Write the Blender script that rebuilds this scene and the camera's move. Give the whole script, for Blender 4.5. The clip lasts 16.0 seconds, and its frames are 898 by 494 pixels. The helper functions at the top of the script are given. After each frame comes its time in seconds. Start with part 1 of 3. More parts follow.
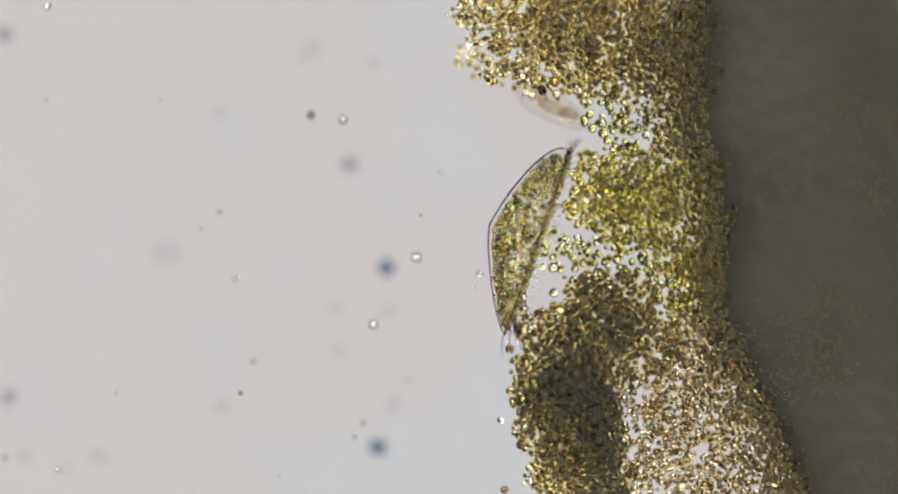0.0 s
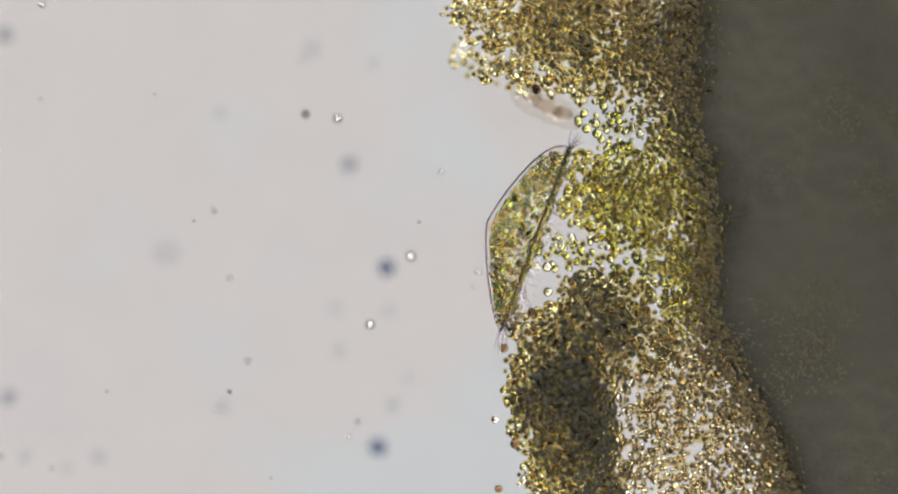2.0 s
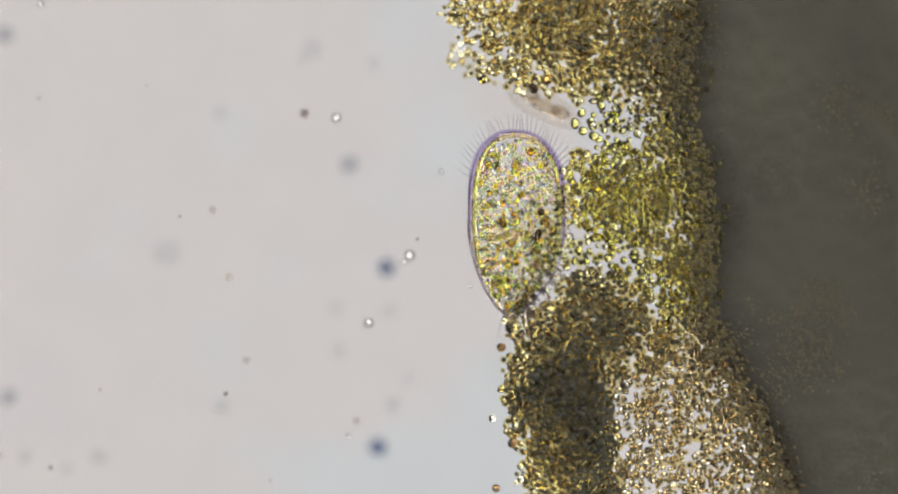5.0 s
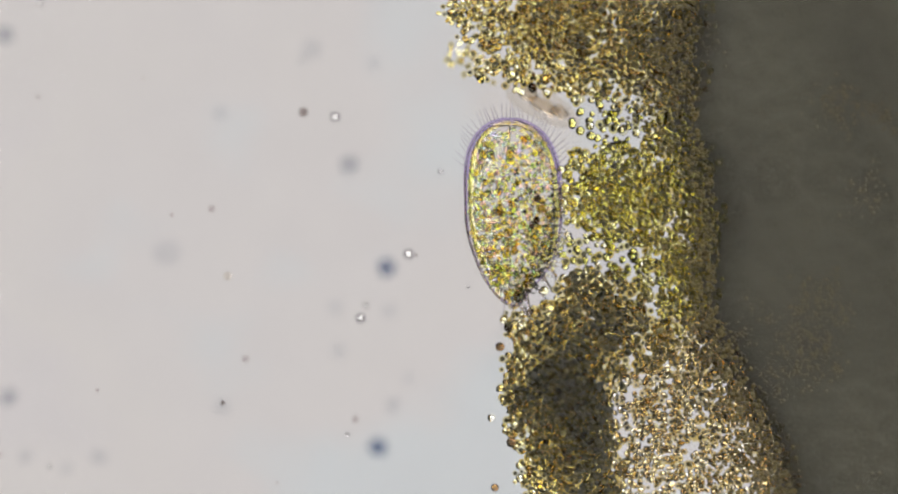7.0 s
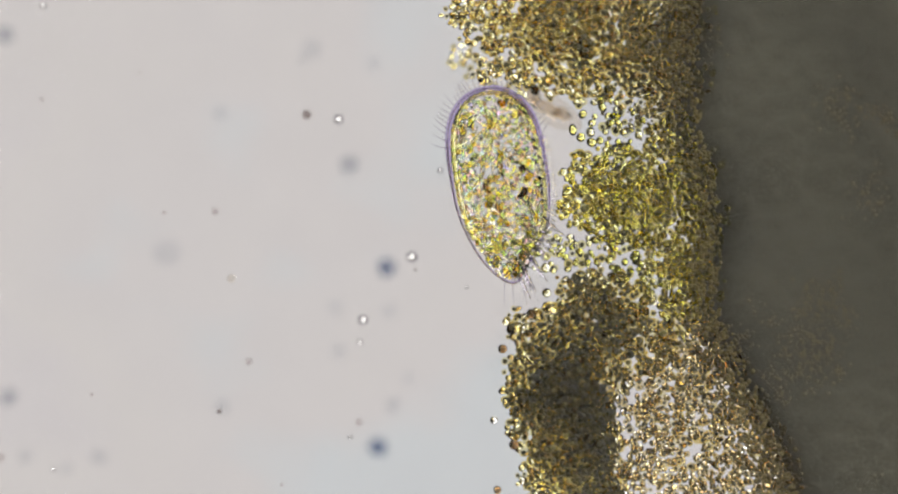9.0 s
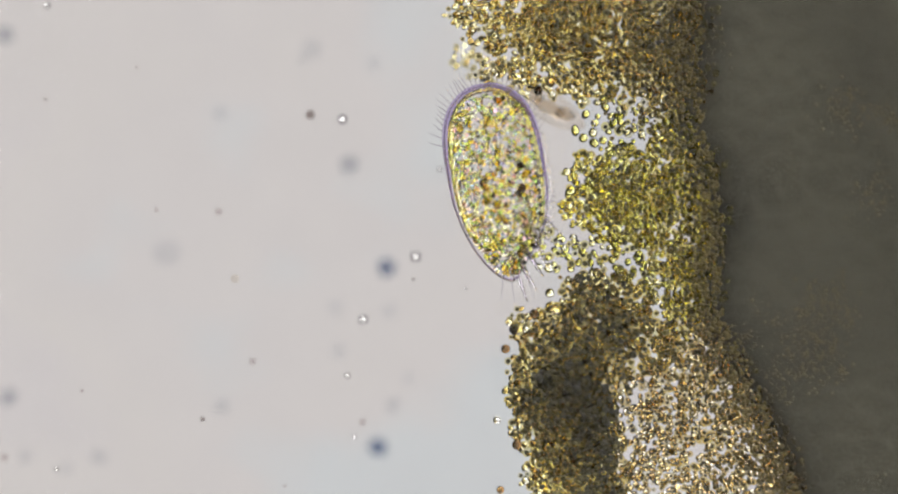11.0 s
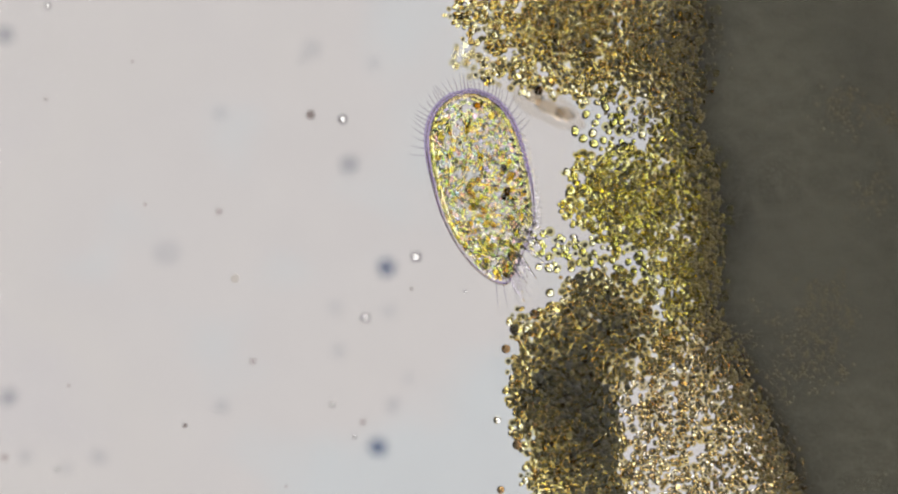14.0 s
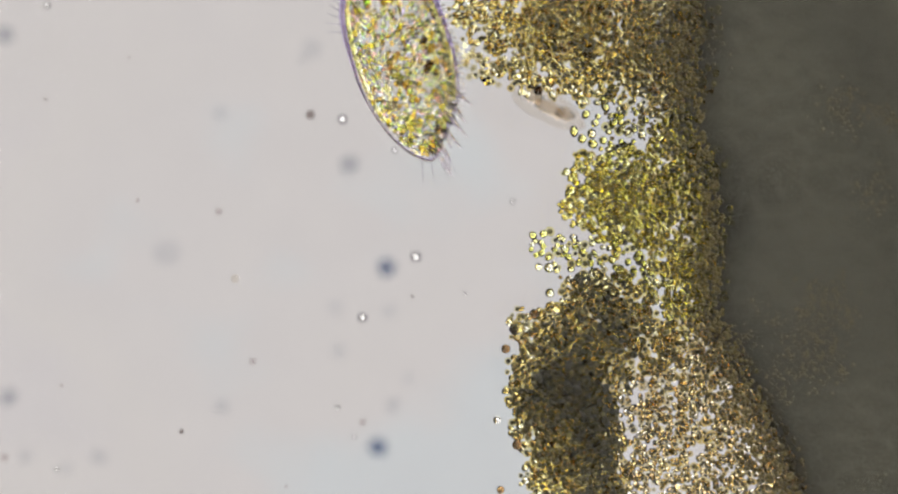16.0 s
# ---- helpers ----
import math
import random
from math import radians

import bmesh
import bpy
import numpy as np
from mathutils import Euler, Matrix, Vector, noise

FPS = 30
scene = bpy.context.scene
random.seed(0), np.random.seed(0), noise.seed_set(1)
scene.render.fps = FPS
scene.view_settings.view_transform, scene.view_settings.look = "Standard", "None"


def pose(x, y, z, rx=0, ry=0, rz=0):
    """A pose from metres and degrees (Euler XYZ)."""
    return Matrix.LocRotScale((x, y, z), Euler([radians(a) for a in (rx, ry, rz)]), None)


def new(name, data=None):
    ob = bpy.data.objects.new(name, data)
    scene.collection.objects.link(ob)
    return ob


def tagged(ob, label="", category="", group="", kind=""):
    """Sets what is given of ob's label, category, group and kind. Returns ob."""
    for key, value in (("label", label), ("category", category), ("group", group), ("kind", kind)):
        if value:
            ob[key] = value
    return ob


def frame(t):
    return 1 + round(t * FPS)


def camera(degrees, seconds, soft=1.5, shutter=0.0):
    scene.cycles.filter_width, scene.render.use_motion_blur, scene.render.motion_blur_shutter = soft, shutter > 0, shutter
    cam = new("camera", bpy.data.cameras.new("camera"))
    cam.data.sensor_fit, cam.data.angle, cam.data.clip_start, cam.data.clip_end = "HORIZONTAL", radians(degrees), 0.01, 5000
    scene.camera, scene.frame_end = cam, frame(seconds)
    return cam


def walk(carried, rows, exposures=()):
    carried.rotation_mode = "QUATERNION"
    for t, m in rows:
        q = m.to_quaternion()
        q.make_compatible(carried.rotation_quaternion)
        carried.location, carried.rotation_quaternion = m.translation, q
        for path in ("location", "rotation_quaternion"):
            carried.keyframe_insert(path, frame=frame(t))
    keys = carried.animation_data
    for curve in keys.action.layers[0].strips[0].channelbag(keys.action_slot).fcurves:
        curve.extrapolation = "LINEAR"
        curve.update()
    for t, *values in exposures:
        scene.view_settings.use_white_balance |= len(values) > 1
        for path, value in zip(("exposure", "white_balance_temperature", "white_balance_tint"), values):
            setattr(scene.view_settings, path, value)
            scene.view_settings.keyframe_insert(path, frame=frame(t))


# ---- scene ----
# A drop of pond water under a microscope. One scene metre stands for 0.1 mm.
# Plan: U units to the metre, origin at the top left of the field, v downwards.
U = 250.0
DEPTH = 22.313  # from the objective down to the plane of the specimen


def at(u, v, z=0.0):
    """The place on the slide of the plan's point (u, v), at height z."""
    k = (DEPTH - z) / DEPTH / U
    return Vector(((u - 784) * k, (431 - v) * k, z))


cam = camera(16.0, 16.0, soft=2.15, shutter=0.5)
cam.data.dof.use_dof = True
cam.data.dof.focus_distance = DEPTH
cam.data.dof.aperture_fstop = 0.42
walk(cam, [(0.0, pose(0, 0, DEPTH)), (16.0, pose(0, 0, DEPTH))], exposures=[(0.0, 0.0), (16.0, 0.0)])

# ---- light: the lamp below the condenser, an added ring, room light for stray glare ----
world = bpy.data.worlds.new("room")
scene.world = world
world.use_nodes = True
world.node_tree.nodes["Background"].inputs[0].default_value = (1.0, 0.975, 0.87, 1)
world.node_tree.nodes["Background"].inputs[1].default_value = 0.97
LAMP = 0.606
RING = 5.6  # an unseen bright ring round the lamp window, added to make cells sparkle


# ---- materials ----
def material(name):
    m = bpy.data.materials.new(name)
    m.use_nodes = True
    t = m.node_tree
    t.nodes.clear()
    out = t.nodes.new("ShaderNodeOutputMaterial")
    return m, t, out


def node(t, kind, **values):
    n = t.nodes.new(kind)
    for key, value in values.items():
        n.inputs[key.replace("_", " ")].default_value = value
    return n


def ramp(t, fac, stops):
    n = t.nodes.new("ShaderNodeValToRGB")
    e = n.color_ramp.elements
    while len(e) < len(stops):
        e.new(0.5)
    for k, (p, c) in zip(e, stops):
        k.position, k.color = p, (*c, 1)
    t.links.new(fac, n.inputs[0])
    return n.outputs[0]


def own_random(t):
    """A number of its own for each joined piece and for each object."""
    geo = t.nodes.new("ShaderNodeNewGeometry")
    info = t.nodes.new("ShaderNodeObjectInfo")
    add = t.nodes.new("ShaderNodeMath")
    add.operation = "ADD"
    t.links.new(geo.outputs["Random Per Island"], add.inputs[0])
    t.links.new(info.outputs["Random"], add.inputs[1])
    fract = t.nodes.new("ShaderNodeMath")
    fract.operation = "FRACT"
    t.links.new(add.outputs[0], fract.inputs[0])
    return fract.outputs[0]


def grain(t, scale, detail=3.0):
    co = t.nodes.new("ShaderNodeTexCoord")
    n = node(t, "ShaderNodeTexNoise", Scale=scale, Detail=detail)
    t.links.new(co.outputs["Object"], n.inputs["Vector"])
    return n.outputs["Fac"]


def clear_matter(name, stops, ior, body=0.0, body_colour=(0.3, 0.27, 0.12), rough=0.0, bump=0.0, bump_scale=60.0):
    """Living matter that bends and filters the lamp's light, with a share of scattering."""
    m, t, out = material(name)
    r = node(t, "ShaderNodeBsdfRefraction", IOR=ior, Roughness=rough)
    t.links.new(ramp(t, own_random(t), stops), r.inputs["Color"])
    if bump:
        b = node(t, "ShaderNodeBump", Strength=bump, Distance=0.02)
        t.links.new(grain(t, bump_scale), b.inputs["Height"])
        t.links.new(b.outputs[0], r.inputs["Normal"])
    last = r.outputs[0]
    if body:
        d = node(t, "ShaderNodeBsdfDiffuse", Color=(*body_colour, 1))
        mix = node(t, "ShaderNodeMixShader", Fac=body)
        t.links.new(last, mix.inputs[1])
        t.links.new(d.outputs[0], mix.inputs[2])
        last = mix.outputs[0]
    t.links.new(last, out.inputs[0])
    return m


def lamp_material():
    m, t, out = material("lamp_glow")
    e = node(t, "ShaderNodeEmission", Strength=LAMP)
    c = ramp(t, grain(t, 0.30, 3.0), [(0.36, (0.945, 0.965, 0.985)), (0.47, (0.997, 0.937, 0.926)), (0.62, (1.007, 0.944, 0.922)), (0.72, (0.987, 0.925, 0.927))])
    fine = ramp(t, grain(t, 2.2, 4.0), [(0.3, (0.972, 0.972, 0.976)), (0.7, (1.0, 1.0, 1.0))])
    both = t.nodes.new("ShaderNodeMix")
    both.data_type, both.blend_type = "RGBA", "MULTIPLY"
    both.inputs["Factor"].default_value = 1.0
    t.links.new(c, both.inputs[6])
    t.links.new(fine, both.inputs[7])
    t.links.new(both.outputs[2], e.inputs[0])
    t.links.new(e.outputs[0], out.inputs[0])
    return m


def ring_material():
    m, t, out = material("sparkle_glow")
    e = node(t, "ShaderNodeEmission", Strength=RING)
    t.links.new(ramp(t, grain(t, 0.8, 3.0), [(0.3, (1.0, 0.96, 0.95)), (0.7, (1.0, 0.98, 1.0))]), e.inputs[0])
    t.links.new(e.outputs[0], out.inputs[0])
    return m


def plain(name, colour, rough=0.8, metallic=0.0, scale=3.0, spread=0.35, bump=0.0, gloss=0.5):
    m, t, out = material(name)
    p = node(t, "ShaderNodeBsdfPrincipled", Roughness=rough, Metallic=metallic, Specular_IOR_Level=gloss)
    dark = tuple(c * (1 - spread) for c in colour)
    light = tuple(c * (1 + spread) for c in colour)
    t.links.new(ramp(t, grain(t, scale, 6.0), [(0.3, dark), (0.7, light)]), p.inputs["Base Color"])
    if bump:
        b = node(t, "ShaderNodeBump", Strength=bump, Distance=0.05)
        t.links.new(grain(t, scale * 6), b.inputs["Height"])
        t.links.new(b.outputs[0], p.inputs["Normal"])
    t.links.new(p.outputs[0], out.inputs[0])
    return m


def sheet_glass_material(name, gloss=1.45):
    """Thin flat glass: light passes straight, and a little of the room is mirrored."""
    m, t, out = material(name)
    a = node(t, "ShaderNodeBsdfTransparent")
    a.inputs[0].default_value = (0.998, 0.998, 0.998, 1)
    g = node(t, "ShaderNodeBsdfGlossy", Roughness=0.02)
    f = node(t, "ShaderNodeFresnel", IOR=gloss)
    mix = t.nodes.new("ShaderNodeMixShader")
    t.links.new(f.outputs[0], mix.inputs[0])
    t.links.new(a.outputs[0], mix.inputs[1])
    t.links.new(g.outputs[0], mix.inputs[2])
    t.links.new(mix.outputs[0], out.inputs[0])
    return m


def film_material(name, stops):
    """A skin so thin that light passes straight, only tinted."""
    m, t, out = material(name)
    a = node(t, "ShaderNodeBsdfTransparent")
    t.links.new(ramp(t, own_random(t), stops), a.inputs[0])
    t.links.new(a.outputs[0], out.inputs[0])
    return m


def dark_matter(name, stops, glimmer=0.0):
    """Cell bodies so full of pigment that little light comes through."""
    m, t, out = material(name)
    p = node(t, "ShaderNodeBsdfPrincipled", Roughness=0.55)
    t.links.new(ramp(t, own_random(t), stops), p.inputs["Base Color"])
    a = node(t, "ShaderNodeBsdfTransparent")
    t.links.new(ramp(t, grain(t, 40.0), [(0.35, (0.27, 0.25, 0.11)), (0.65, (0.84, 0.82, 0.44))]), a.inputs[0])
    mix = node(t, "ShaderNodeMixShader", Fac=glimmer)
    t.links.new(p.outputs[0], mix.inputs[1])
    t.links.new(a.outputs[0], mix.inputs[2])
    t.links.new(mix.outputs[0], out.inputs[0])
    return m


GLOW = lamp_material()
RING_GLOW = ring_material()
BLACK = plain("blackened_metal", (0.006, 0.006, 0.007), 0.6, 0.0, 2.0)
SHEET = sheet_glass_material("sheet_glass", 1.30)
ALGA_YELLOW = clear_matter("yellow_green_alga", [(0.0, (0.76, 0.68, 0.34)), (0.3, (0.92, 0.88, 0.50)), (0.65, (0.99, 0.99, 0.66)), (1.0, (1.0, 1.0, 0.93))], 1.5, 0.0)
ALGA_BROWN = clear_matter("brown_alga", [(0.0, (0.72, 0.60, 0.37)), (0.3, (0.92, 0.85, 0.56)), (0.6, (0.98, 0.95, 0.72)), (1.0, (1.0, 1.0, 0.94))], 1.5, 0.0)
WALL_YELLOW = clear_matter("yellow_cell_wall", [(0.0, (0.978, 0.932, 0.637)), (0.5, (0.992, 0.975, 0.755)), (1.0, (0.994, 0.992, 0.897))], 1.012)
WALL_BROWN = clear_matter("golden_cell_wall", [(0.0, (0.972, 0.920, 0.713)), (0.5, (0.989, 0.958, 0.796)), (1.0, (0.994, 0.983, 0.909))], 1.012)
WALL_BEIGE = clear_matter("beige_cell_wall", [(0.0, (0.955, 0.891, 0.713)), (0.6, (0.981, 0.947, 0.822)), (1.0, (0.994, 0.981, 0.944))], 1.012)
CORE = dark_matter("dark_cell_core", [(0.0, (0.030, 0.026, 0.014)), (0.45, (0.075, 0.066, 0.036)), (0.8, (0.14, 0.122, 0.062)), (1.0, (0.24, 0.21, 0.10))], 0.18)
DEEP_CELL = film_material("deep_golden_alga", [(0.0, (0.96, 0.89, 0.62)), (0.5, (0.985, 0.94, 0.72)), (1.0, (0.99, 0.975, 0.86))])
ALGA_PALE = clear_matter("pale_green_alga", [(0.0, (0.95, 0.96, 0.54)), (0.5, (1.0, 1.0, 0.70)), (1.0, (1.0, 1.0, 0.94))], 1.75, 0.0)
ALGA_BEIGE = clear_matter("beige_alga", [(0.0, (0.84, 0.74, 0.56)), (0.5, (0.97, 0.92, 0.75)), (1.0, (1.0, 0.99, 0.97))], 1.45, 0.0)
MAT_EDGE = clear_matter("mat_edge_cell", [(0.0, (0.5, 0.4, 0.2)), (1.0, (0.9, 0.75, 0.4))], 1.2, 0.7, (0.23, 0.18, 0.07))
MAT_CELL = clear_matter("mat_cell", [(0.0, (0.3, 0.22, 0.1)), (1.0, (0.7, 0.55, 0.25))], 1.2, 0.85, (0.18, 0.145, 0.08))
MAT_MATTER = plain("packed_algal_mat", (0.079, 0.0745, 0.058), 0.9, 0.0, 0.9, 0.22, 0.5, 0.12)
BEAD = clear_matter("clear_bead", [(0.0, (1.0, 1.0, 1.0)), (1.0, (1.0, 1.0, 0.98))], 1.9)
# grey tint that stands in for the shaded ring of a bead
BEAD_SHADE = film_material("bead_ring_shade", [(0.0, (0.91, 0.905, 0.915)), (1.0, (0.93, 0.925, 0.93))])
ALGA_DARK = clear_matter("dark_brown_alga", [(0.0, (0.50, 0.38, 0.24)), (1.0, (0.66, 0.52, 0.34))], 1.45, 0.05, (0.1, 0.08, 0.04))
MOTE = film_material("brown_mote", [(0.0, (0.60, 0.56, 0.55)), (1.0, (0.72, 0.68, 0.67))])
MOTE_FAINT = film_material("faint_mote", [(0.0, (0.87, 0.84, 0.84)), (1.0, (0.92, 0.89, 0.89))])
DUST = film_material("blue_grey_dust", [(0.0, (0.50, 0.55, 0.66)), (1.0, (0.58, 0.62, 0.72))])
DUST_MID = film_material("grey_dust", [(0.0, (0.76, 0.77, 0.80)), (1.0, (0.81, 0.82, 0.85))])
DUST_FAINT = film_material("faint_grey_dust", [(0.0, (0.90, 0.905, 0.92)), (1.0, (0.95, 0.955, 0.965))])
HUSK = clear_matter("empty_husk", [(0.0, (0.95, 0.93, 0.90)), (1.0, (0.97, 0.95, 0.92))], 1.05)
HUSK_FOLD = clear_matter("brownish_fold", [(0.0, (0.87, 0.82, 0.75)), (1.0, (0.92, 0.87, 0.79))], 1.10)
PELLICLE = clear_matter("clear_pellicle", [(0.0, (0.97, 0.955, 0.975)), (1.0, (0.975, 0.955, 0.98))], 1.010)
ENDOPLASM = film_material("endoplasm", [(0.0, (0.97, 0.965, 0.92)), (1.0, (0.98, 0.975, 0.93))])
RIM = clear_matter("violet_rim", [(0.0, (0.82, 0.77, 0.92)), (1.0, (0.85, 0.80, 0.95))], 1.04)
OUTLINE = clear_matter("dark_outline", [(0.0, (0.72, 0.68, 0.66)), (1.0, (0.80, 0.76, 0.74))], 1.35)
GRANULE = clear_matter("cytoplasm_granule", [(0.0, (0.96, 0.84, 0.42)), (0.14, (1.0, 0.96, 0.52)), (0.28, (1.0, 1.0, 0.97)), (0.42, (0.86, 0.97, 0.60)), (0.54, (1.0, 0.99, 0.74)), (0.66, (1.0, 0.84, 0.84)), (0.78, (1.0, 0.99, 0.95)), (0.89, (0.80, 0.94, 0.90)), (1.0, (0.90, 0.86, 1.0))], 1.36)
GLOBULE = clear_matter("yellow_globule", [(0.0, (0.96, 0.82, 0.26)), (0.6, (1.0, 0.94, 0.42)), (1.0, (0.94, 0.98, 0.62))], 1.36)
COLLAR = clear_matter("yellow_collar", [(0.0, (1.0, 0.99, 0.72)), (1.0, (1.0, 1.0, 0.90))], 1.22)
VACUOLE = clear_matter("dark_vacuole", [(0.0, (0.30, 0.18, 0.08)), (1.0, (0.5, 0.36, 0.10))], 1.14, 0.1, (0.1, 0.06, 0.02))
FINE_CILIUM = clear_matter("fine_cilium", [(0.0, (0.88, 0.86, 0.90)), (1.0, (0.93, 0.92, 0.95))], 1.05)
BRISTLE = clear_matter("clear_bristle", [(0.0, (0.95, 0.93, 0.97)), (1.0, (1.0, 0.99, 1.0))], 1.20)


# ---- mesh helpers ----
def mesh_of(name, verts, faces, mat, smooth=True):
    me = bpy.data.meshes.new(name)
    me.from_pydata(verts, [], faces)
    me.polygons.foreach_set("use_smooth", [smooth] * len(me.polygons))
    me.materials.append(mat)
    me.update()
    return me


def part(name, data, parent, label="", kind=""):
    ob = new(name, data)
    ob.parent = parent
    return tagged(ob, label, kind=kind)


def ball(sub=2):
    bm = bmesh.new()
    bmesh.ops.create_icosphere(bm, subdivisions=sub, radius=1.0)
    v = np.array([x.co[:] for x in bm.verts])
    f = np.array([[x.index for x in p.verts] for p in bm.faces])
    bm.free()
    return v, f


BALL = {1: ball(1), 2: ball(2), 3: ball(3), 4: ball(4)}


def turns(rng, n):
    """n random rotation matrices."""
    q = rng.normal(size=(n, 4))
    q /= np.linalg.norm(q, axis=1)[:, None]
    w, x, y, z = q.T
    return np.stack([1 - 2 * (y * y + z * z), 2 * (x * y - z * w), 2 * (x * z + y * w), 2 * (x * y + z * w), 1 - 2 * (x * x + z * z), 2 * (y * z - x * w),
                     2 * (x * z - y * w), 2 * (y * z + x * w), 1 - 2 * (x * x + y * y)], 1).reshape(n, 3, 3)


def many_balls(name, places, sizes, mat, rng, sub=2, stretch=0.35):
    """One mesh of many separate, slightly drawn-out balls."""
    v, f = BALL[sub]
    n = len(places)
    s = np.ones((n, 3)) * np.asarray(sizes)[:, None]
    s[:, 2] *= 1 + stretch * rng.random(n)
    r = turns(rng, n)
    vv = np.einsum("nij,nkj->nki", r, v[None] * s[:, None, :]) + np.asarray(places)[:, None, :]
    ff = f[None] + (np.arange(n) * len(v))[:, None, None]
    me = bpy.data.meshes.new(name)
    me.vertices.add(n * len(v))
    me.vertices.foreach_set("co", vv.ravel())
    nf = n * len(f)
    me.loops.add(nf * 3)
    me.loops.foreach_set("vertex_index", ff.ravel().astype(np.int32))
    me.polygons.add(nf)
    me.polygons.foreach_set("loop_start", np.arange(0, nf * 3, 3, dtype=np.int32))
    me.polygons.foreach_set("use_smooth", np.ones(nf, bool))
    me.materials.append(mat)
    me.update(calc_edges=True)
    me.validate()
    return me


def lump(name, radii, mat, sub=3, rough=0.0, freq=2.0, seed=0.0):
    v, f = BALL[sub]
    out = []
    for p in v:
        k = 1 + rough * noise.noise(Vector(p) * freq + Vector((seed, seed * 0.7, 0)))
        out.append((p[0] * radii[0] * k, p[1] * radii[1] * k, p[2] * radii[2] * k))
    return mesh_of(name, out, f.tolist(), mat)


def hair(name, length, r0, r1, bend, mat, rings=7, sides=6):
    """A tapering bristle from the origin along +y that bends towards +z."""
    verts, faces = [], []
    for i in range(rings):
        s = i / (rings - 1)
        a = bend * s
        c = Vector((0, length * s * math.cos(a * 0.5), length * s * math.sin(a * 0.5)))
        r = r0 + (r1 - r0) * s
        for k in range(sides):
            b = 2 * math.pi * k / sides
            verts.append((c.x + r * math.cos(b), c.y - r * math.sin(b) * math.sin(a), c.z + r * math.sin(b) * math.cos(a)))
    for i in range(rings - 1):
        for k in range(sides):
            a, b = i * sides + k, i * sides + (k + 1) % sides
            faces.append((a, b, b + sides, a + sides))
    faces.append(tuple(range(sides))[::-1])
    faces.append(tuple(range((rings - 1) * sides, rings * sides)))
    return mesh_of(name, verts, faces, mat)


# ---- the instrument: lamp window, slide, with added ring, barrel and cover ----
LAMP_Z, SLIDE_Z = -12.0, -3.2


def disc(name, radius, z0, z1, mat, n=96):
    verts = [(radius * math.cos(2 * math.pi * k / n), radius * math.sin(2 * math.pi * k / n), z) for z in (z0, z1) for k in range(n)]
    faces = [tuple(range(n))[::-1], tuple(range(n, 2 * n))] + [(k, (k + 1) % n, n + (k + 1) % n, n + k) for k in range(n)]
    return new(name, mesh_of(name, verts, faces, mat, False))


def ring_wall(name, inner, outer, z0, z1, mat, n=96):
    verts = [(r * math.cos(2 * math.pi * k / n), r * math.sin(2 * math.pi * k / n), z) for r, z in ((inner, z0), (inner, z1), (outer, z1), (outer, z0)) for k in range(n)]
    faces = []
    for j in range(4):
        for k in range(n):
            a, b = j * n + k, j * n + (k + 1) % n
            c, d = (j + 1) % 4 * n + (k + 1) % n, (j + 1) % 4 * n + k
            faces.append((a, d, c, b))
    return new(name, mesh_of(name, verts, faces, mat, False))


tagged(disc("lamp_window", 5.75, LAMP_Z - 0.3, LAMP_Z, GLOW), "pale glowing round lamp window of the microscope", "lamp", kind="structure")
# glowing ring added out of view, so refracting cells catch bright glints
tagged(ring_wall("sparkle_ring", 5.78, 7.6, LAMP_Z - 0.25, LAMP_Z + 0.02, RING_GLOW), "bright unseen ring added round the lamp window for sparkle", "lamp", kind="structure")
# unseen black barrel and foot, added to shut out room light from below
tagged(ring_wall("wall_baffle", 7.65, 8.1, LAMP_Z - 0.6, SLIDE_Z - 0.25, BLACK), "unseen matt black barrel that keeps cell rims dark", "barrel", kind="structure")
tagged(disc("floor", 8.1, LAMP_Z - 1.0, LAMP_Z - 0.62, BLACK), "matt black foot under the lamp", "floor", kind="structure")
bm = bmesh.new()
bmesh.ops.create_cube(bm, size=1.0, matrix=Matrix.Translation((0, 0, SLIDE_Z - 0.12)) @ Matrix.Diagonal((16.8, 16.6, 0.24, 1)))
bmesh.ops.bevel(bm, geom=bm.edges[:], offset=0.03, segments=2, affect="EDGES")
me = bpy.data.meshes.new("glass_slide")
bm.to_mesh(me)
bm.free()
me.materials.append(SHEET)
slide = tagged(new("glass_slide", me), "clear glass slide under the water", "glass slide", kind="structure")
slide.visible_shadow = False
# cover added so its mirrored room light lays a faint haze over dark parts
bm = bmesh.new()
bmesh.ops.create_cube(bm, size=1.0, matrix=Matrix.Translation((0, 0, 1.75)) @ Matrix.Diagonal((11.6, 11.6, 0.10, 1)))
bmesh.ops.bevel(bm, geom=bm.edges[:], offset=0.02, segments=2, affect="EDGES")
me = bpy.data.meshes.new("haze_glass")
bm.to_mesh(me)
bm.free()
me.materials.append(SHEET)
cover = tagged(new("haze_glass", me), "thin clear cover glass added to mirror a faint haze", "cover glass", kind="structure")
cover.visible_shadow = False


# ---- clumps of algal cells ----
CLUMPS = []
CELL_R = 0.0225


